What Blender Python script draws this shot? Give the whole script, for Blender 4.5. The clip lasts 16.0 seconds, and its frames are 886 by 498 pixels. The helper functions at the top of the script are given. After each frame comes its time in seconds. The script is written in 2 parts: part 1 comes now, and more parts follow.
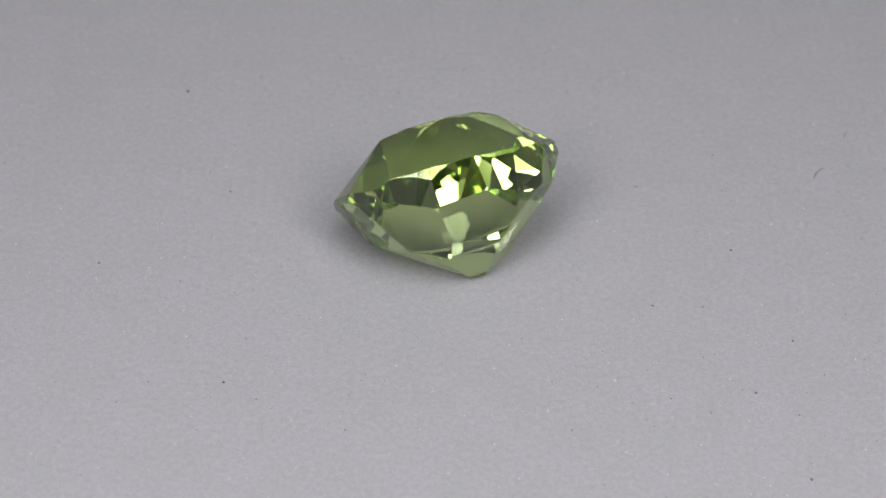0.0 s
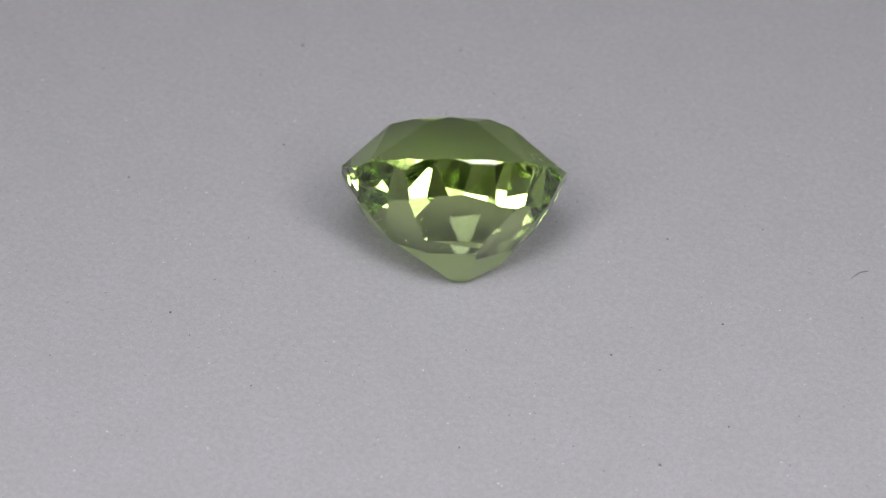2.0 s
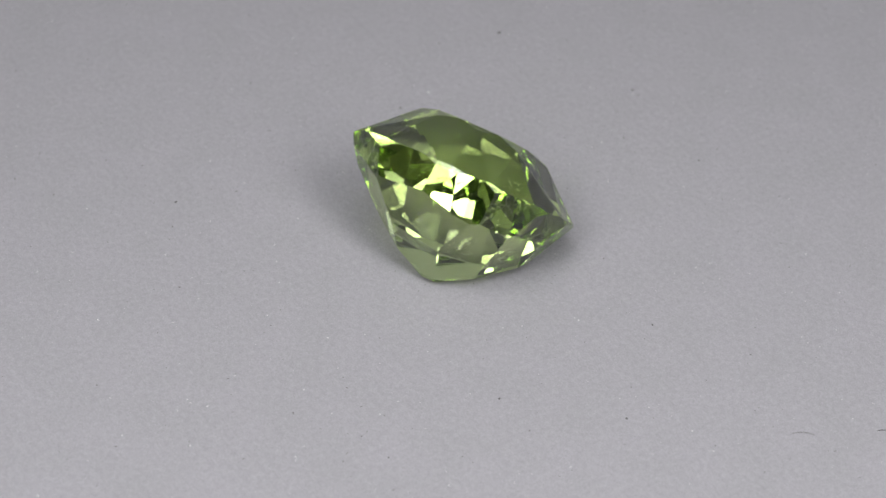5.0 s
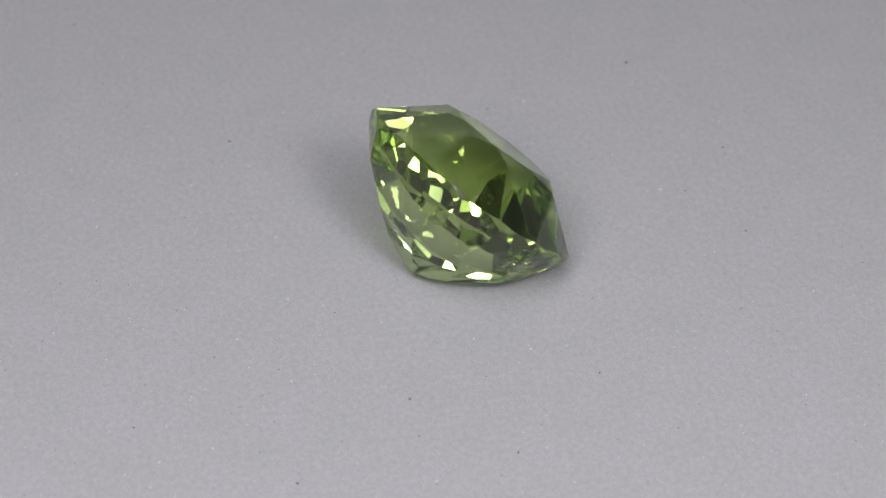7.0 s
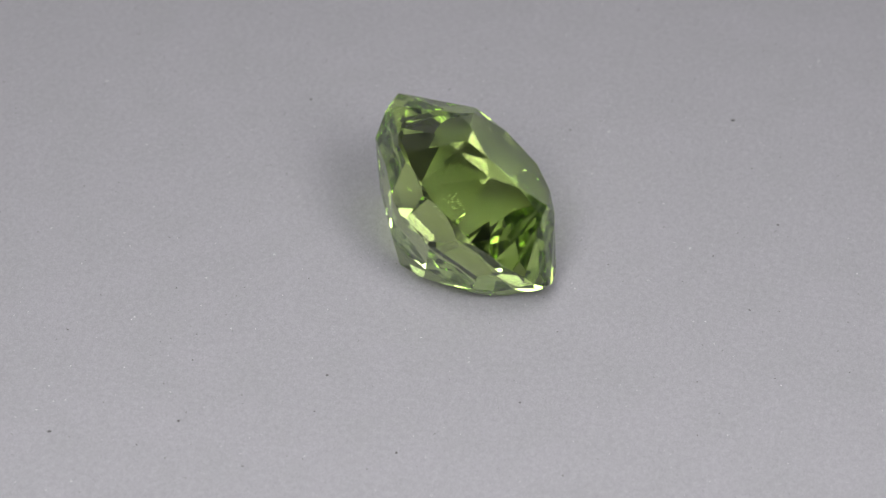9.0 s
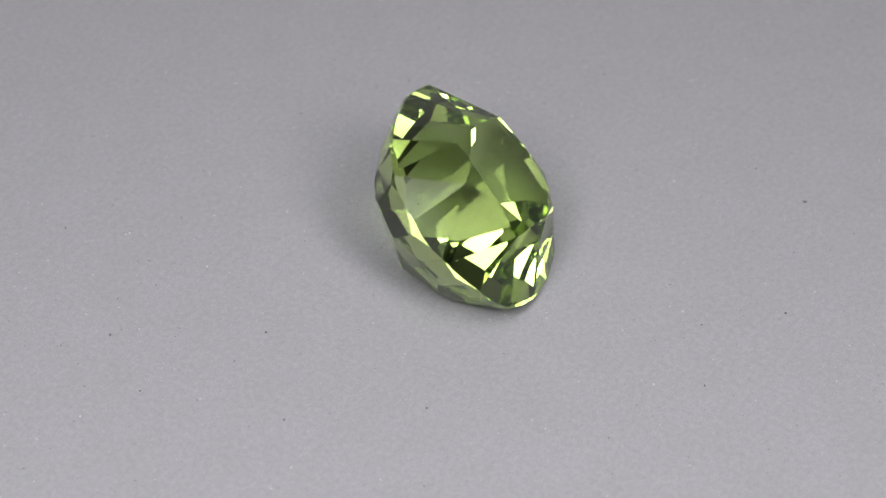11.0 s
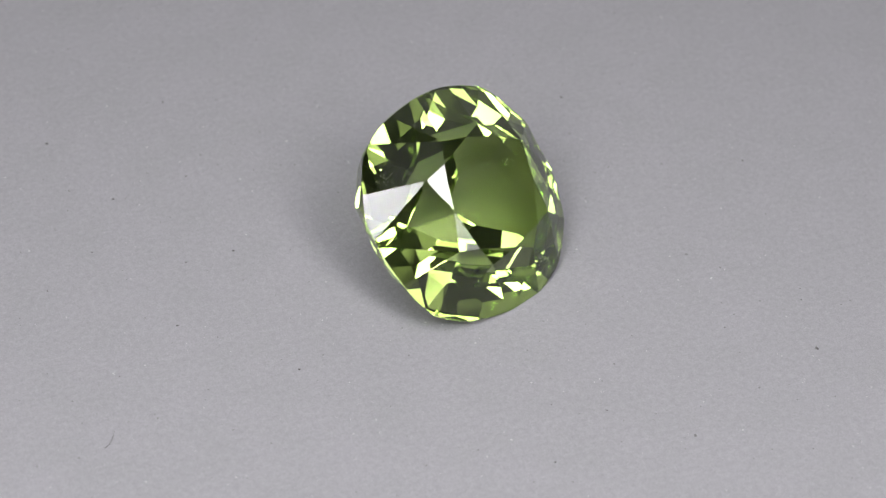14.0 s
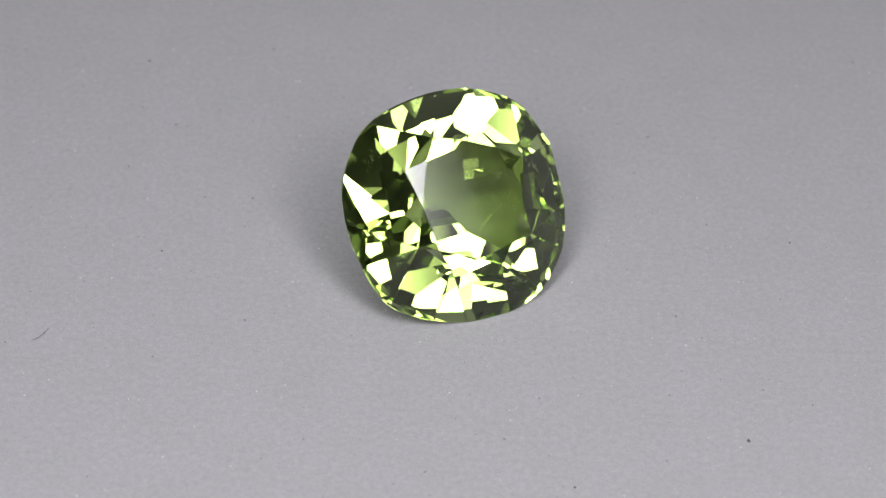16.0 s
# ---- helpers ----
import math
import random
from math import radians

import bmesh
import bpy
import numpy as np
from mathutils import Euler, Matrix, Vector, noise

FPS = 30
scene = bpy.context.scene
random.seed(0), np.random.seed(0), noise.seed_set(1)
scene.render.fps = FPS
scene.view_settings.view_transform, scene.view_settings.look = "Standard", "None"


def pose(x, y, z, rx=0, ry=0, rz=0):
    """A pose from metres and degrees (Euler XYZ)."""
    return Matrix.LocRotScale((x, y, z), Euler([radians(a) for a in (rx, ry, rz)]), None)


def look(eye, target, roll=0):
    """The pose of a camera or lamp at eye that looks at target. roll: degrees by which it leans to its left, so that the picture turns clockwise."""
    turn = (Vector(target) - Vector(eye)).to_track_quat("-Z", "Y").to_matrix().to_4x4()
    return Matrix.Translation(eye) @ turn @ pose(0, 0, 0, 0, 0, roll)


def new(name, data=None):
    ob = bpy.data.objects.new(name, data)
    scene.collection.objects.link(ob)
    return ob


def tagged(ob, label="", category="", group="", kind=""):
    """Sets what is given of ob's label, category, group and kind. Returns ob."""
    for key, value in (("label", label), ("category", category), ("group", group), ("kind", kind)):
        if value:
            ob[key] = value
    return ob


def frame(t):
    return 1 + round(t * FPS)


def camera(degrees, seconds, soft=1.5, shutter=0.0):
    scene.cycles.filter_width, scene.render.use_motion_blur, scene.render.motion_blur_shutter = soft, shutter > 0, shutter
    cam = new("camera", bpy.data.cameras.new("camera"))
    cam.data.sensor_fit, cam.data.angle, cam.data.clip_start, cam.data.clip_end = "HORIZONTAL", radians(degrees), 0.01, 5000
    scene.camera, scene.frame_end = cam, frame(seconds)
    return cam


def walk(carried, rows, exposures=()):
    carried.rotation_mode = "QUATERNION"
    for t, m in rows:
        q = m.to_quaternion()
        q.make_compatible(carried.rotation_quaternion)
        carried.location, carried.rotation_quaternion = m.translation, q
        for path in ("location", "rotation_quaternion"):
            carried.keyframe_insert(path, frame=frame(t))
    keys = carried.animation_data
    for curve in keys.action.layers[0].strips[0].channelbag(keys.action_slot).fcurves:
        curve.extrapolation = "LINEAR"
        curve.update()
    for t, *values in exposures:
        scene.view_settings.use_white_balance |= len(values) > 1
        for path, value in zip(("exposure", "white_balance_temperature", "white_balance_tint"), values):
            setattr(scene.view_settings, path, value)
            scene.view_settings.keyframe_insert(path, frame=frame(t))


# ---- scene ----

S = 0.105                      # metres from the lens to the turntable's axis
SPIN = -11.286                 # degrees a second, clockwise from above
TIMES = [0.5 * k for k in range(33)]

# ---- camera: it stands still ----
cam = camera(20.838, 16.0, soft=1.5)
eye = Vector((-0.00202, -0.75474, 0.65602)) * S
cam.data.dof.use_dof, cam.data.dof.focus_distance, cam.data.dof.aperture_fstop = True, 0.1015, 92.0
stand = look(eye, eye + Vector((0, 0.75544, -0.65522)), 0) @ pose(0, 0, 0, 0, 0, 1.869)
walk(cam, [(0, stand), (16.0, stand)], exposures=[(0, 0.0), (16.0, 0.0)])

scene.cycles.max_bounces, scene.cycles.glossy_bounces, scene.cycles.transmission_bounces = 24, 18, 18
scene.cycles.caustics_refractive, scene.cycles.caustics_reflective = True, True
scene.cycles.diffuse_bounces = 6

# ---- world and lamps ----
world = bpy.data.worlds.new("world")
scene.world = world
world.use_nodes = True
world.node_tree.nodes["Background"].inputs[0].default_value = (0.9, 0.93, 1.0, 1)
world.node_tree.nodes["Background"].inputs[1].default_value = 0.03


def softbox(name, place, target, w, h, watts, colour=(1, 0.985, 1.0)):
    data = bpy.data.lights.new(name, "AREA")
    data.shape, data.size, data.size_y, data.energy, data.color = "RECTANGLE", w, h, watts, colour
    # the cloth glows in its middle and fades towards its edges
    data.use_nodes = True
    nt = data.node_tree
    emit = next(n for n in nt.nodes if n.type == "EMISSION")
    geo, off = nt.nodes.new("ShaderNodeNewGeometry"), nt.nodes.new("ShaderNodeVectorMath")
    off.operation = "DISTANCE"
    off.inputs[1].default_value = (0.5, 0.5, 0)
    fade = nt.nodes.new("ShaderNodeMapRange")
    fade.interpolation_type = "SMOOTHSTEP"
    for key, value in (("From Min", 0.06), ("From Max", 0.52), ("To Min", 1.0), ("To Max", 0.03)):
        fade.inputs[key].default_value = value
    nt.links.new(geo.outputs["Parametric"], off.inputs[0])
    nt.links.new(off.outputs["Value"], fade.inputs["Value"])
    nt.links.new(fade.outputs[0], emit.inputs["Strength"])
    ob = new(name, data)
    ob.matrix_world = look(place, target)
    return ob


def lamp_at(name, az, el, dist, w, h, watts):
    az, el = radians(az), radians(el)
    place = Vector((math.cos(az) * math.cos(el), math.sin(az) * math.cos(el), math.sin(el))) * dist
    return softbox(name, place, (0, 0, 0.003), w, h, watts)


lamp_at("softbox_overhead", -98, 76, 0.135, 0.094, 0.074, 0.200)
lamp_at("softbox_east", -58, 49, 0.125, 0.053, 0.096, 0.325)
lamp_at("softbox_west", -117, 49, 0.125, 0.053, 0.096, 0.300)


# ---- materials ----
def material(name):
    m = bpy.data.materials.new(name)
    m.use_nodes = True
    nt = m.node_tree
    nt.nodes.clear()
    out = nt.nodes.new("ShaderNodeOutputMaterial")
    return m, nt, out


def principled(name, colour, rough=0.8, spec=0.3):
    m, nt, out = material(name)
    b = nt.nodes.new("ShaderNodeBsdfPrincipled")
    b.inputs["Base Color"].default_value = (*colour, 1)
    b.inputs["Roughness"].default_value = rough
    b.inputs["Specular IOR Level"].default_value = spec
    nt.links.new(b.outputs[0], out.inputs[0])
    return m, nt, b


def noise_node(nt, scale, detail=3, rough=0.6):
    co = nt.nodes.new("ShaderNodeTexCoord")
    n = nt.nodes.new("ShaderNodeTexNoise")
    n.inputs["Scale"].default_value, n.inputs["Detail"].default_value, n.inputs["Roughness"].default_value = scale, detail, rough
    nt.links.new(co.outputs["Object"], n.inputs["Vector"])
    return n


def ramp_node(nt, src, stops):
    r = nt.nodes.new("ShaderNodeValToRGB")
    while len(r.color_ramp.elements) < len(stops):
        r.color_ramp.elements.new(0.5)
    for e, (at, c) in zip(r.color_ramp.elements, stops):
        e.position, e.color = at, (*c, 1)
    nt.links.new(src, r.inputs[0])
    return r


def paper_material():
    """Grey matt board: fine tooth, faint blotches."""
    m, nt, b = principled("grey_board", (0.42, 0.41, 0.43), 0.75, 0.25)
    fine = noise_node(nt, 14000, 4, 0.7)
    broad = noise_node(nt, 420, 6, 0.68)
    r1 = ramp_node(nt, fine.outputs["Fac"], [(0.30, (0.262, 0.259, 0.272)), (0.70, (0.346, 0.342, 0.359))])
    r2 = ramp_node(nt, broad.outputs["Fac"], [(0.3, (0.945, 0.952, 0.945)), (0.7, (1.018, 1.012, 1.022))])
    mul = nt.nodes.new("ShaderNodeMix")
    mul.data_type, mul.blend_type = "RGBA", "MULTIPLY"
    mul.inputs["Factor"].default_value = 1
    nt.links.new(r1.outputs[0], mul.inputs["A"])
    nt.links.new(r2.outputs[0], mul.inputs["B"])
    clump = noise_node(nt, 3800, 6, 0.8)
    r3 = ramp_node(nt, clump.outputs["Fac"], [(0.34, (0.88, 0.88, 0.885)), (0.66, (1.09, 1.09, 1.085))])
    mul2 = nt.nodes.new("ShaderNodeMix")
    mul2.data_type, mul2.blend_type = "RGBA", "MULTIPLY"
    mul2.inputs["Factor"].default_value = 1
    nt.links.new(mul.outputs["Result"], mul2.inputs["A"])
    nt.links.new(r3.outputs[0], mul2.inputs["B"])
    nt.links.new(mul2.outputs["Result"], b.inputs["Base Color"])
    bump = nt.nodes.new("ShaderNodeBump")
    bump.inputs["Strength"].default_value, bump.inputs["Distance"].default_value = 0.4, 0.00004
    nt.links.new(fine.outputs["Fac"], bump.inputs["Height"])
    nt.links.new(bump.outputs[0], b.inputs["Normal"])
    return m


IOR = 1.659


def gem_material(name, rough):
    """Yellowish green transparent stone: tinted refraction, clear outer gloss, paler point imitating a short light
    path.
    """
    m, nt, out = material(name)
    co = nt.nodes.new("ShaderNodeTexCoord")
    sep = nt.nodes.new("ShaderNodeSeparateXYZ")
    nt.links.new(co.outputs["Object"], sep.inputs[0])
    rng = nt.nodes.new("ShaderNodeMapRange")
    rng.inputs["From Min"].default_value, rng.inputs["From Max"].default_value = -0.0046, -0.0008
    nt.links.new(sep.outputs["Z"], rng.inputs["Value"])
    # tint fades towards the point, standing in for less absorption where it is thin
    tint = ramp_node(nt, rng.outputs[0], [(0.0, (0.85, 0.905, 0.85)), (1.0, (0.757, 0.85, 0.485))])
    fres = nt.nodes.new("ShaderNodeFresnel")
    fres.inputs["IOR"].default_value = IOR
    # total inner reflections are coloured in place of absorption inside the stone
    gloss_tint = ramp_node(nt, fres.outputs[0], [(0.0, (1, 1, 1)), (0.90, (1, 1, 1)), (0.99, (0.885, 0.925, 0.80))])
    refr = nt.nodes.new("ShaderNodeBsdfRefraction")
    refr.inputs["Roughness"].default_value, refr.inputs["IOR"].default_value = rough, IOR
    nt.links.new(tint.outputs[0], refr.inputs["Color"])
    gloss = nt.nodes.new("ShaderNodeBsdfGlossy")
    gloss.inputs["Roughness"].default_value = rough
    nt.links.new(gloss_tint.outputs[0], gloss.inputs["Color"])
    mix = nt.nodes.new("ShaderNodeMixShader")
    nt.links.new(fres.outputs[0], mix.inputs[0])
    nt.links.new(refr.outputs[0], mix.inputs[1])
    nt.links.new(gloss.outputs[0], mix.inputs[2])
    nt.links.new(mix.outputs[0], out.inputs[0])
    return m


PAPER = paper_material()
GEM = gem_material("green_gem", 0.012)
BRUTED = gem_material("green_gem_girdle", 0.22)
WALL = principled("grey_wall", (0.44, 0.44, 0.45), 0.9, 0.2)[0]
BOUNCE_CARD = principled("pale_bounce_card", (0.56, 0.56, 0.57), 0.9, 0.2)[0]
FEATHER = principled("pale_feather", (0.72, 0.76, 0.62), 0.4, 0.5)[0]
PALE = principled("pale_dust", (0.60, 0.59, 0.60), 0.5, 0.5)[0]
DUST = principled("dark_dust", (0.10, 0.097, 0.095), 0.9, 0.1)[0]


def part(name, bm, mat, parent=None, label=""):
    me = bpy.data.meshes.new(name)
    bm.to_mesh(me)
    bm.free()
    me.materials.append(mat)
    ob = new(name, me)
    ob.parent = parent
    if label:
        ob["label"] = label
    return ob


# ---- setting: plain walls that close the place ----
def box_wall(name, lo, hi, mat=None):
    bm = bmesh.new()
    bmesh.ops.create_cube(bm, size=1)
    for v in bm.verts:
        v.co = Vector([lo[k] + (v.co[k] + 0.5) * (hi[k] - lo[k]) for k in range(3)])
    return tagged(part(name, bm, mat or WALL), ("unseen matt pale grey card, added to bounce light and close the place" if mat else "plain matt grey surface that closes the place"), "wall", kind="structure")


H, NORTH = 0.30, 0.11
# added out of view, near and pale, to bounce light into the stone's point
box_wall("bounce_wall_north", (-H, NORTH, -0.02), (H, NORTH + 0.01, 0.42), BOUNCE_CARD)
box_wall("wall_south", (-H, -H - 0.01, -0.02), (H, -H, 0.42))
box_wall("wall_west", (-H - 0.01, -H - 0.01, -0.02), (-H, NORTH + 0.01, 0.42))
box_wall("wall_east", (H, -H - 0.01, -0.02), (H + 0.01, NORTH + 0.01, 0.42))
box_wall("ceiling", (-H - 0.01, -H - 0.01, 0.42), (H + 0.01, NORTH + 0.01, 0.43))["category"] = "ceiling"
box_wall("floor", (-H - 0.01, -H - 0.01, -0.03), (H + 0.01, NORTH + 0.01, -0.02))["category"] = "floor"


# ---- turntable ----
def make_turntable():
    table = tagged(new("turntable"), "round turntable covered with matt grey board, slowly turning", "turntable")
    bm = bmesh.new()
    bmesh.ops.create_cone(bm, cap_ends=True, segments=128, radius1=0.08, radius2=0.08, depth=0.003)
    bmesh.ops.translate(bm, verts=bm.verts, vec=(0, 0, -0.0015))
    part("board", bm, PAPER, table, "matt grey board with a fine grain")
    bm = bmesh.new()
    bmesh.ops.create_cone(bm, cap_ends=True, segments=96, radius1=0.075, radius2=0.07, depth=0.017)
    bmesh.ops.translate(bm, verts=bm.verts, vec=(0, 0, -0.0115))
    part("base", bm, WALL, table)
    return table


# ---- gemstone: a convex body cut facet by facet ----
def clip_body(faces, n, d, tag):
    """Cuts away what lies beyond the plane n.x = d; the new facet gets the tag."""
    kept, rim = [], []
    for poly, t in faces:
        dist = poly @ n - d
        if dist.max() < 1e-9:
            kept.append((poly, t))
            continue
        res = []
        for k in range(len(poly)):
            j = (k + 1) % len(poly)
            if dist[k] <= 0:
                res.append(poly[k])
            if dist[k] * dist[j] < 0:
                res.append(poly[k] + (poly[j] - poly[k]) * dist[k] / (dist[k] - dist[j]))
                rim.append(res[-1])
            elif dist[k] == 0:
                rim.append(poly[k])
        if len(res) > 2:
            kept.append((np.array(res), t))
    ring = []
    for v in rim:
        if all(np.abs(v - w).max() > 1e-9 for w in ring):
            ring.append(v)
    if len(ring) > 2:
        ring = np.array(ring)
        mid = ring.mean(0)
        u = ring[0] - mid
        u /= np.linalg.norm(u)
        w = np.cross(n, u)
        order = np.argsort(np.arctan2((ring - mid) @ w, (ring - mid) @ u))
        kept.append((ring[order], tag))
    return kept


def plane3(p, q, r):
    n = (q - p).cross(r - p).normalized()
    if n.dot(p) < 0:
        n = -n
    return n, n.dot(p)


# the outline of the girdle: mean radius in millimetres and its waves (count, cosine, sine)
GIRDLE, WAVES = 5.026, ((2, -0.0083, 0.0085), (3, 0.0112, -0.0050), (4, -0.0282, -0.0039), (5, 0.0003, -0.0007), (6, -0.0003, -0.0060), (7, 0.0037, 0.0018), (8, 0.0032, -0.0035))
GG = 0.160                                      # half thickness of the girdle
CROWN = 2.199                                  # height of the table
TABLE = ((-0.6, 2.12), (47.4, 2.55), (88.4, 2.47), (126.4, 2.5), (174.4, 2.25), (233.4, 2.5), (270.4, 2.55), (310.4, 2.5))
BEZEL = (-0.6, 47.4, 88.4, 126.4, 174.4, 233.4, 270.4, 313.4)  # the way that each bezel faces, in degrees
UPPER = (0.8376, -1.4936, 0.0923, -0.1005, -0.0053, -0.0125)   # pavilion rings: share of the girdle, depth, shift, stretch
LOWER = (0.3877, -3.4956, 0.2005, -0.1419, 0.1422, 0.0706)
# how the pavilion's facets stray from the plan: degrees of slope, degrees of turn, millimetres of depth
SLOPES = (0.6, 0.4, 1.9, -2.9, -5.3, -0.2, 0.3, 3, 2.9, 6.4, 2.5, 1.6, -1.7, -3.2, -0.1, -2.4, 1.9, -1, -5, -3, -2.6, 1.5, -1.9, -0.5, 1.2, -2, 0.6, 1.5, 3.2, -7, -2.5, 4)
TURNS = (7.7, 2.2, 1.5, -6.9, -7.9, -3.8, 1.9, 1.8, 1.2, -4.1, -1.3, 9.2, 3.2, -0.8, -1, 8.6, -3.2, 3.4, 2.7, -4.9, 6.6, -0.5, 8, -0.1, 5.2, 4.4, 1, 2.6, 3.7, -10, 11.1, -2)
DEPTHS = (0.01, 0.14, -0.11, 0.02, 0.04, 0.04, 0.02, 0.16, 0, 0.07, 0.05, 0.02, -0.04, -0.07, -0.17, -0.18, -0.04, 0.18, 0.11, -0.07, 0.01, 0.12, -0.01, -0.15, 0.13, -0.14, -0.15, 0.1, 0, 0.07, -0.06, 0.07)
CULET = -4.822


def outline(k, th, z, dx=0, dy=0, c2=0, s2=0):
    r = GIRDLE * (1 + sum(c * math.cos(n * th) + s * math.sin(n * th) for n, c, s in WAVES))
    r *= k * (1 + c2 * math.cos(2 * th) + s2 * math.sin(2 * th))
    return Vector((r * math.cos(th) + dx, r * math.sin(th) + dy, z))


def ring(r, th):
    return outline(r[0], th, r[1], *r[2:])


def make_gem(rest):
    """rest: the gem's pose on the board, whose plane gives the facet that it lies on."""
    big = 9.0
    corner = [Vector((x, y, z)) for z in (-big, big) for y in (-big, big) for x in (-big, big)]
    quads = [(0, 2, 3, 1), (4, 5, 7, 6), (0, 1, 5, 4), (2, 6, 7, 3), (0, 4, 6, 2), (1, 3, 7, 5)]
    body = [(np.array([corner[k] for k in q], float), "girdle") for q in quads]
    cuts = []
    for k in range(72):
        p, q = outline(1, math.tau * k / 72, 0), outline(1, math.tau * (k + 1) / 72, 0)
        n = Vector((q.y - p.y, p.x - q.x, 0)).normalized()
        cuts.append((n, n.dot(p), "girdle"))
    cuts.append((Vector((0, 0, 1)), CROWN, "table"))
    step = math.tau / 8
    bezels = []
    for k in range(8):
        a0, r0, f = radians(TABLE[k][0]), TABLE[k][1], radians(BEZEL[k])
        t0 = Vector((r0 * math.cos(a0), r0 * math.sin(a0), CROWN))
        # as steep as the girdle's upper rim allows
        slope = 9.0
        for j in range(72):
            p = outline(1.0, math.tau * j / 72, GG - 0.03)
            reach = (p.x - t0.x) * math.cos(f) + (p.y - t0.y) * math.sin(f)
            if reach > 0.3:
                slope = min(slope, math.atan2(CROWN - p.z, reach))
        n = Vector((math.cos(f) * math.sin(slope), math.sin(f) * math.sin(slope), math.cos(slope)))
        d = n.dot(t0)
        bezels.append((n, d, a0, t0))
        cuts.append((n, d, "crown"))
    for k in range(8):
        (n0, d0, a0, t0), (n1, d1, a1, t1) = bezels[k], bezels[(k + 1) % 8]
        a1 += math.tau if a1 < a0 else 0
        # the star's tip lies where two bezels meet
        low, high = a0, a1
        for _ in range(40):
            mid = (low + high) / 2
            c = Vector((3.0 * math.cos(mid), 3.0 * math.sin(mid), 0))
            z0, z1 = (d0 - n0.dot(c)) / n0.z, (d1 - n1.dot(c)) / n1.z
            low, high = (mid, high) if z0 < z1 else (low, mid)
        tip = Vector((c.x, c.y, z0))
        cuts.append((*plane3(t0, t1, tip), "crown"))
        gm = outline(1.0, (a0 + a1) / 2, GG)
        for a in (a0, a1):
            cuts.append((*plane3(tip, gm, outline(1.0, a, GG)), "crown"))
    for k in range(16):
        th = (k + 0.5) * step / 2
        p, q = outline(1, th - step / 4, -GG), outline(1, th + step / 4, -GG)
        cuts.append((*plane3(p, q, ring(UPPER, th)), "pavilion"))
    for k in range(8):
        th = k * step
        u = ring(UPPER, th)
        side = ring(UPPER, th + 0.2) - ring(UPPER, th - 0.2)
        n, d = plane3(u, ring(LOWER, th), u + side)
        rim = max(n.dot(outline(1, math.tau * j / 72, -GG)) for j in range(72))
        cuts.append((n, max(d, rim - 0.03), "pavilion"))
        u = ring(LOWER, th)
        side = ring(LOWER, th + 0.2) - ring(LOWER, th - 0.2)
        n, d = plane3(u, outline(0.045, th, CULET, 0.2, 0.1), u + side)
        rim = max(n.dot(ring(UPPER, math.tau * j / 32)) for j in range(32))
        cuts.append((n, max(d, rim - 0.03), "pavilion"))
    first = len(cuts) - len(SLOPES)
    for k, (slope, turn, depth) in enumerate(zip(SLOPES, TURNS, DEPTHS)):
        n, d, tag = cuts[first + k]
        az, sl = math.atan2(n.y, n.x) + radians(turn), math.acos(-n.z) + radians(slope)
        m = Vector((math.sin(sl) * math.cos(az), math.sin(sl) * math.sin(az), -math.cos(sl)))
        if k < 16:
            # the upper facets keep their edge on the girdle
            th = (k + 0.5) * step / 2
            far = m.dot((outline(1, th - step / 4, -GG) + outline(1, th + step / 4, -GG)) / 2)
        else:
            rim = max(m.dot(outline(1, math.tau * j / 72, -GG)) for j in range(72))
            far = max(m.dot(n * d) + depth, rim - 0.03)
        cuts[first + k] = (m, far, tag)
    cuts.append((Vector((0, 0, -1)), -CULET, "culet"))
    down = rest.to_3x3().transposed() @ Vector((0, 0, -1))
    cuts.append((down, rest.translation.z * 1000 - 0.03, "pavilion"))
    for n, d, tag in cuts:
        body = clip_body(body, np.array(n, float), float(d), tag)
    gem = tagged(new("gemstone"), "faceted cushion-cut transparent yellowish green gemstone lying on its pavilion", "gemstone")
    made = {}
    for tag in ("crown", "girdle", "pavilion", "table", "culet"):
        bm = bmesh.new()
        for poly, t in body:
            if t == tag:
                vs = [bm.verts.new(v * 0.001) for v in poly]
                try:
                    bm.faces.new(vs)
                except ValueError:
                    pass
        if not bm.faces:
            continue
        bmesh.ops.remove_doubles(bm, verts=bm.verts, dist=1e-6)
        owner = {"table": "crown", "culet": "pavilion"}.get(tag)
        made[tag] = part(tag, bm, BRUTED if tag == "girdle" else GEM, made.get(owner, gem))
    rnd = random.Random(3)
    for name, middle, spread, count in (("feather_inclusion", (3.42, -2.3, 0.30), 0.26, 26), ("feather_inclusion", (-3.0, -1.35, 1.1), 0.26, 20),
                                        ("feather_inclusion", (-1.5, -0.85, 1.7), 0.16, 8), ("feather_inclusion", (-1.9, 3.6, 0.35), 0.35, 22)):
        bm = bmesh.new()
        for k in range(count):
            c = Vector(middle) + Vector([rnd.gauss(0, spread) for _ in range(3)]) * 0.8
            if any(n.dot(c) > far - 0.08 for n, far, _ in cuts):
                continue
            d = Vector([rnd.gauss(0, 1) for _ in range(3)]).normalized()
            e = d.orthogonal().normalized()
            ln, wd = rnd.uniform(0.03, 0.15), rnd.uniform(0.012, 0.03)
            ends = [c - d * ln, c + d * ln]
            mids = [c + (e * math.cos(x) + d.cross(e) * math.sin(x)) * wd for x in (0, 2.1, 4.2)]
            vs = [bm.verts.new(v * 0.001) for v in ends + mids]
            for j in range(3):
                bm.faces.new((vs[0], vs[2 + (j + 1) % 3], vs[2 + j]))
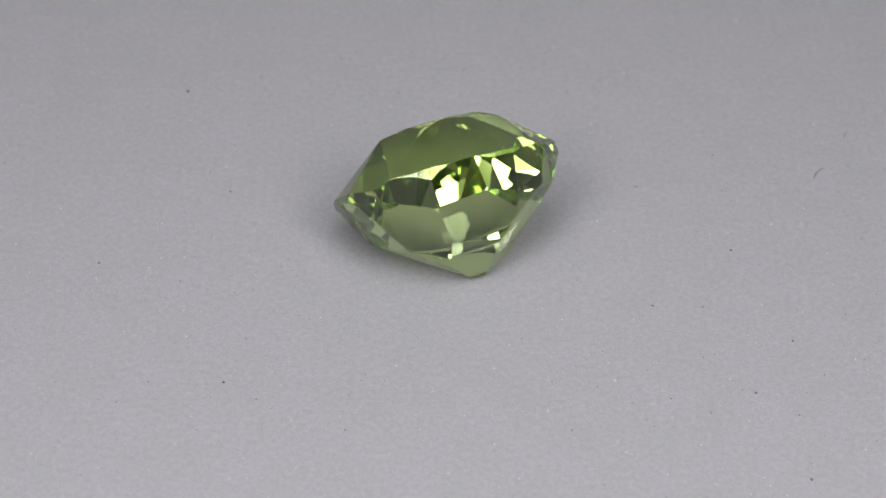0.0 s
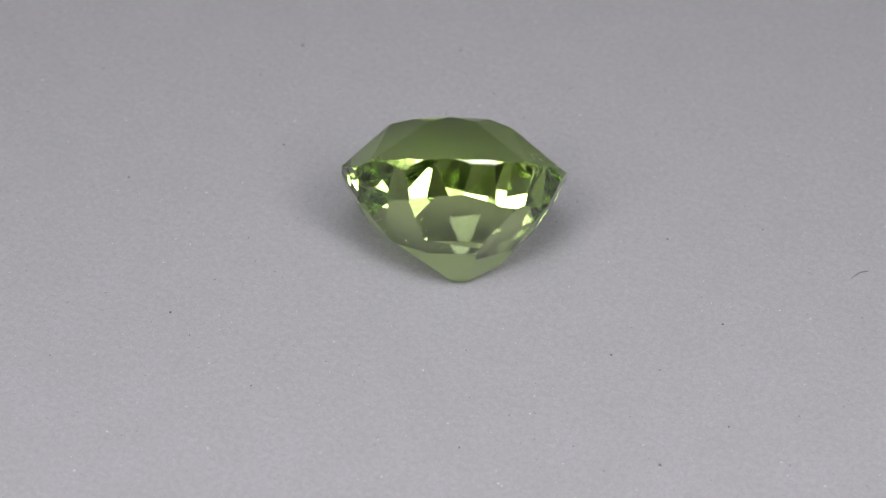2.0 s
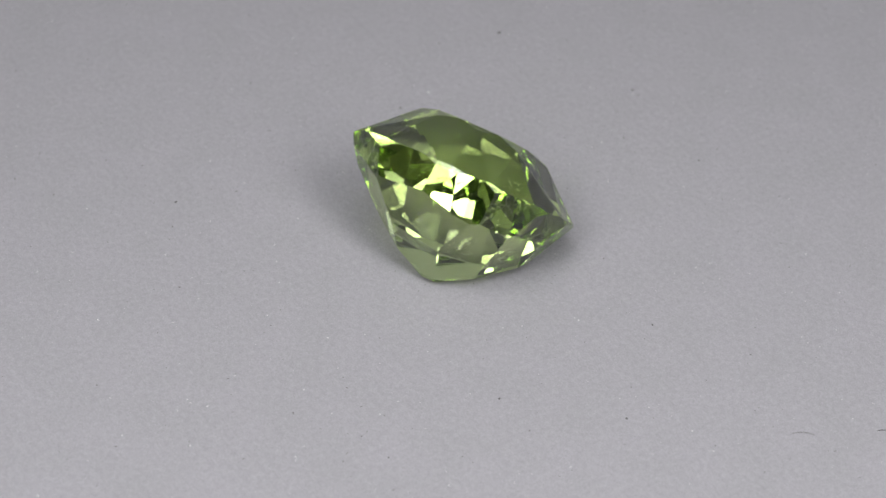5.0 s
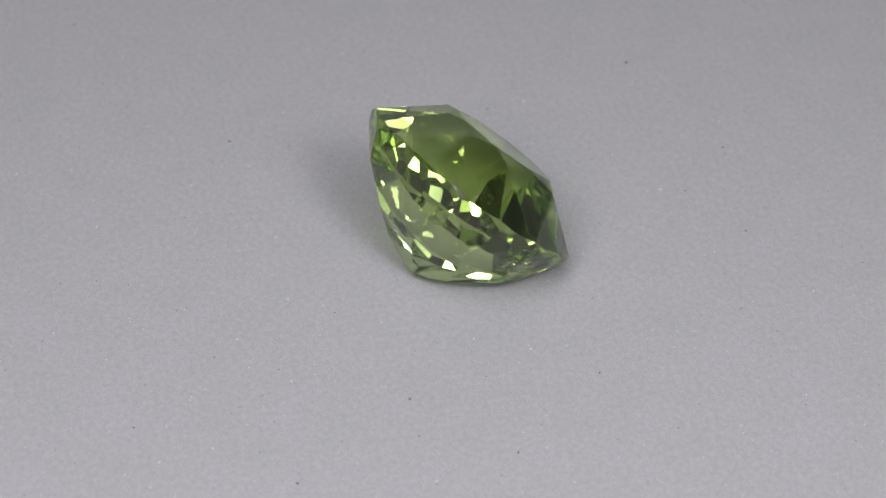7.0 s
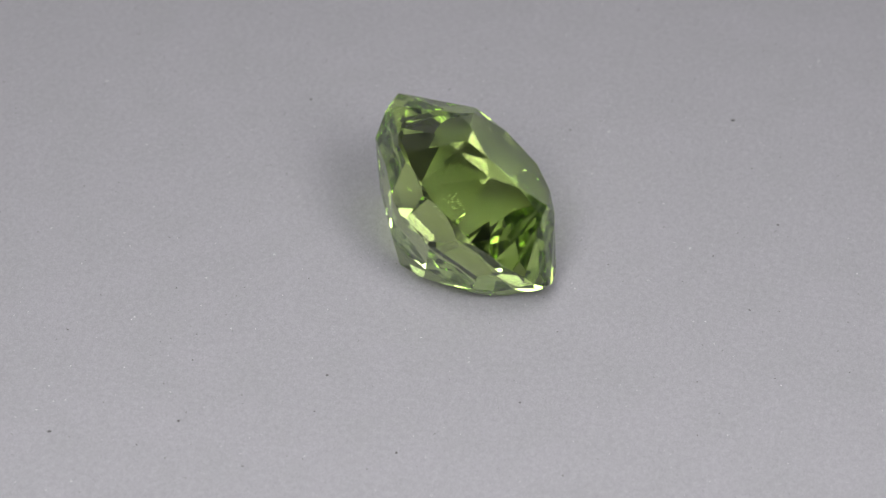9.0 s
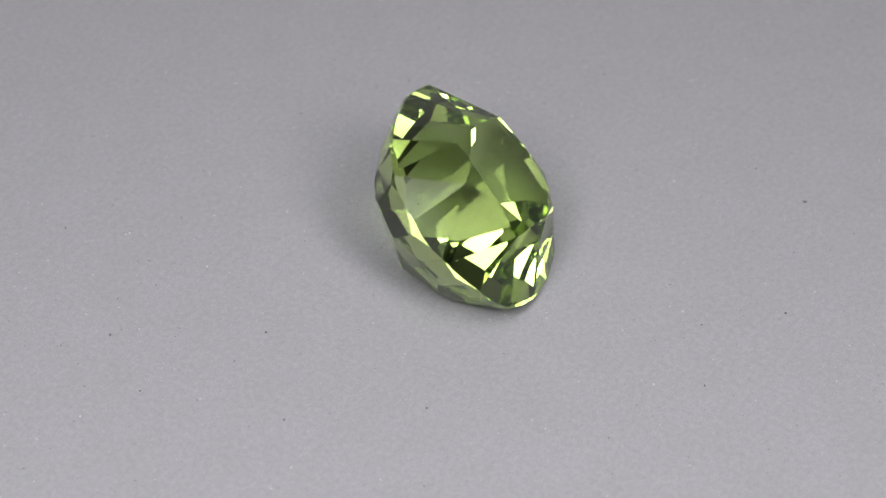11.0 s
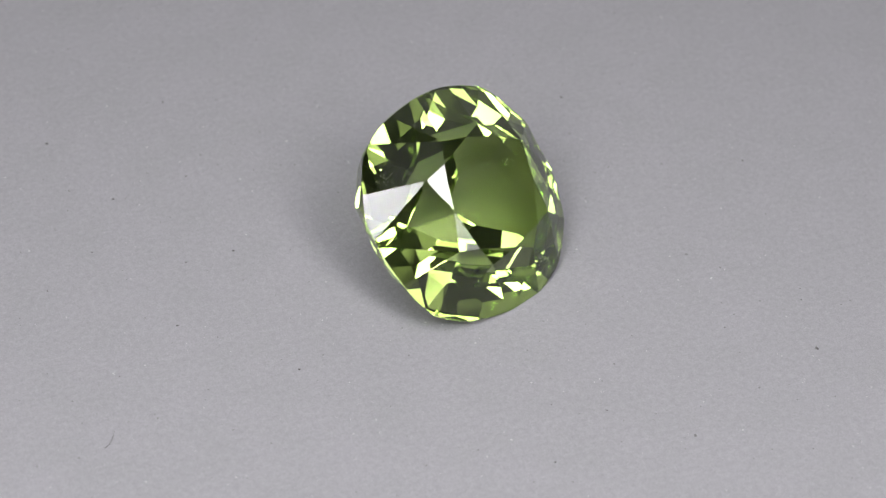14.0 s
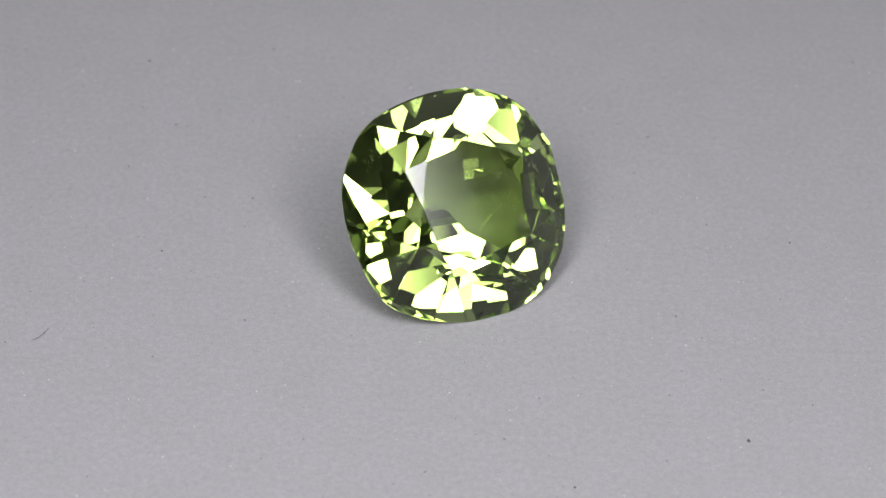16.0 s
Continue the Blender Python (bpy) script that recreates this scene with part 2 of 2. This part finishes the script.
                bm.faces.new((vs[1], vs[2 + j], vs[2 + (j + 1) % 3]))
        part(name, bm, FEATHER, gem, "pale needle-like inclusions inside the stone")
    return gem


# ---- dust on the board ----
SPECKS = ((-3.9, -11.1), (-11.9, -18), (14.6, -5), (-15, -1.5), (-9, -8.6), (9.3, -8.7), (8.4, 4.9), (5.2, -10.7),
          (3.3, 12.5), (0.5, 13.3), (8.8, -14.3), (12.8, -8.2), (17, -3.2), (-5.4, 13.8), (8.8, -3.1), (14.5, -9.4),
          (-4, 8.9), (12, 7.35), (12.4, 0.7), (-9.8, 3.6), (-13.2, 7.9), (-20.1, 5.1), (17.5, -6), (-11.4, -2.5),
          (-7.6, -9.5), (2.1, -12), (-2.6, 11.3), (-19.1, -15.1), (14.64, -13.0), (-12.42, 10.86))


def grain(bm, x, y, size, rnd):
    """One flattened irregular grain on the board, in metres."""
    got = bmesh.ops.create_icosphere(bm, subdivisions=1, radius=1)
    turn, stretch = rnd.uniform(0, 6.3), rnd.uniform(0.5, 1.0)
    for v in got["verts"]:
        c = v.co * rnd.uniform(0.7, 1.2)
        px, py = c.x * size, c.y * size * stretch
        v.co = Vector((x + px * math.cos(turn) - py * math.sin(turn), y + px * math.sin(turn) + py * math.cos(turn), (0.35 + 0.4 * c.z) * size * 0.7))


def make_dust():
    rnd = random.Random(7)
    bm = bmesh.new()
    for k, (x, y) in enumerate(SPECKS):
        grain(bm, x * 0.001, y * 0.001, (0.00011 if k > 27 else rnd.uniform(0.000045, 0.000075)), rnd)
    for k in range(520):
        r, a = 0.03 * math.sqrt(rnd.random()), rnd.uniform(0, 6.283)
        grain(bm, r * math.cos(a), r * math.sin(a), rnd.uniform(0.00002, 0.00004), rnd)
    dark = tagged(part("dust", bm, DUST), "scattered dark dust specks lying on the grey board", "dust", kind="stuff")
    bm = bmesh.new()
    for k in range(1100):
        r, a = 0.03 * math.sqrt(rnd.random()), rnd.uniform(0, 6.283)
        grain(bm, r * math.cos(a), r * math.sin(a), 0.000014 + 0.000026 * rnd.random() ** 2.5, rnd)
    pale = tagged(part("pale_dust", bm, PALE), "tiny pale grains scattered over the grey board", "dust", kind="stuff")
    return dark, pale


def make_fibre(points, radius):
    """A thin curved hair through the points, in millimetres."""
    bm = bmesh.new()
    pts = [Vector(p) * 0.001 for p in points]
    dense = []
    for k in range(len(pts) - 1):
        p0, p1, p2, p3 = pts[max(k - 1, 0)], pts[k], pts[k + 1], pts[min(k + 2, len(pts) - 1)]
        for j in range(6):
            t = j / 6
            dense.append(0.5 * (2 * p1 + (p2 - p0) * t + (2 * p0 - 5 * p1 + 4 * p2 - p3) * t * t + (3 * p1 - p0 - 3 * p2 + p3) * t ** 3))
    dense.append(pts[-1])
    rings = []
    for k, p in enumerate(dense):
        d = (dense[min(k + 1, len(dense) - 1)] - dense[max(k - 1, 0)]).normalized()
        s1 = d.cross(Vector((0, 0, 1))).normalized()
        s2 = s1.cross(d)
        w = radius * 0.001 * (0.4 + 0.6 * math.sin(math.pi * (k + 0.5) / len(dense)))
        rings.append([bm.verts.new(p + (s1 * math.cos(a) + s2 * math.sin(a)) * w) for a in (0, 1.257, 2.513, 3.77, 5.027)])
    for r0, r1 in zip(rings, rings[1:]):
        for j in range(5):
            bm.faces.new((r0[j], r0[(j + 1) % 5], r1[(j + 1) % 5], r1[j]))
    bm.faces.new(rings[0][::-1])
    bm.faces.new(rings[-1])
    return tagged(part("lint_fibre", bm, DUST), "short thin dark curved lint fibre on the grey board", "lint", group="lint fibres on the board")


# the gem on the board at 0 s: girdle centre, lean and turn
LEAN = Matrix.Rotation(radians(114.09), 4, "Z") @ Matrix.Rotation(radians(45.62), 4, "Y") @ Matrix.Rotation(radians(-95.08), 4, "Z")
REST = Matrix.Translation(Vector((-0.00263, 0.00932, 0.03289)) * S) @ LEAN

TURNTABLE = make_turntable()
STONE = make_gem(REST)
DARK_DUST, PALE_DUST = make_dust()
FIBRES = [make_fibre(((16.5, 5.85, 0.02), (16.66, 6.22, 0.05), (16.85, 6.5, 0.04), (17.1, 6.66, 0.02)), 0.013),
          make_fibre(((18.2, 9.0, 0.02), (18.26, 9.2, 0.03), (18.38, 9.36, 0.02)), 0.016)]


def motions():
    turn = [(t, Matrix.Rotation(radians(SPIN * t), 4, "Z")) for t in TIMES]
    for thing in (TURNTABLE, DARK_DUST, PALE_DUST, *FIBRES):
        walk(thing, turn)
    walk(STONE, [(t, m @ REST) for t, m in turn])


motions()
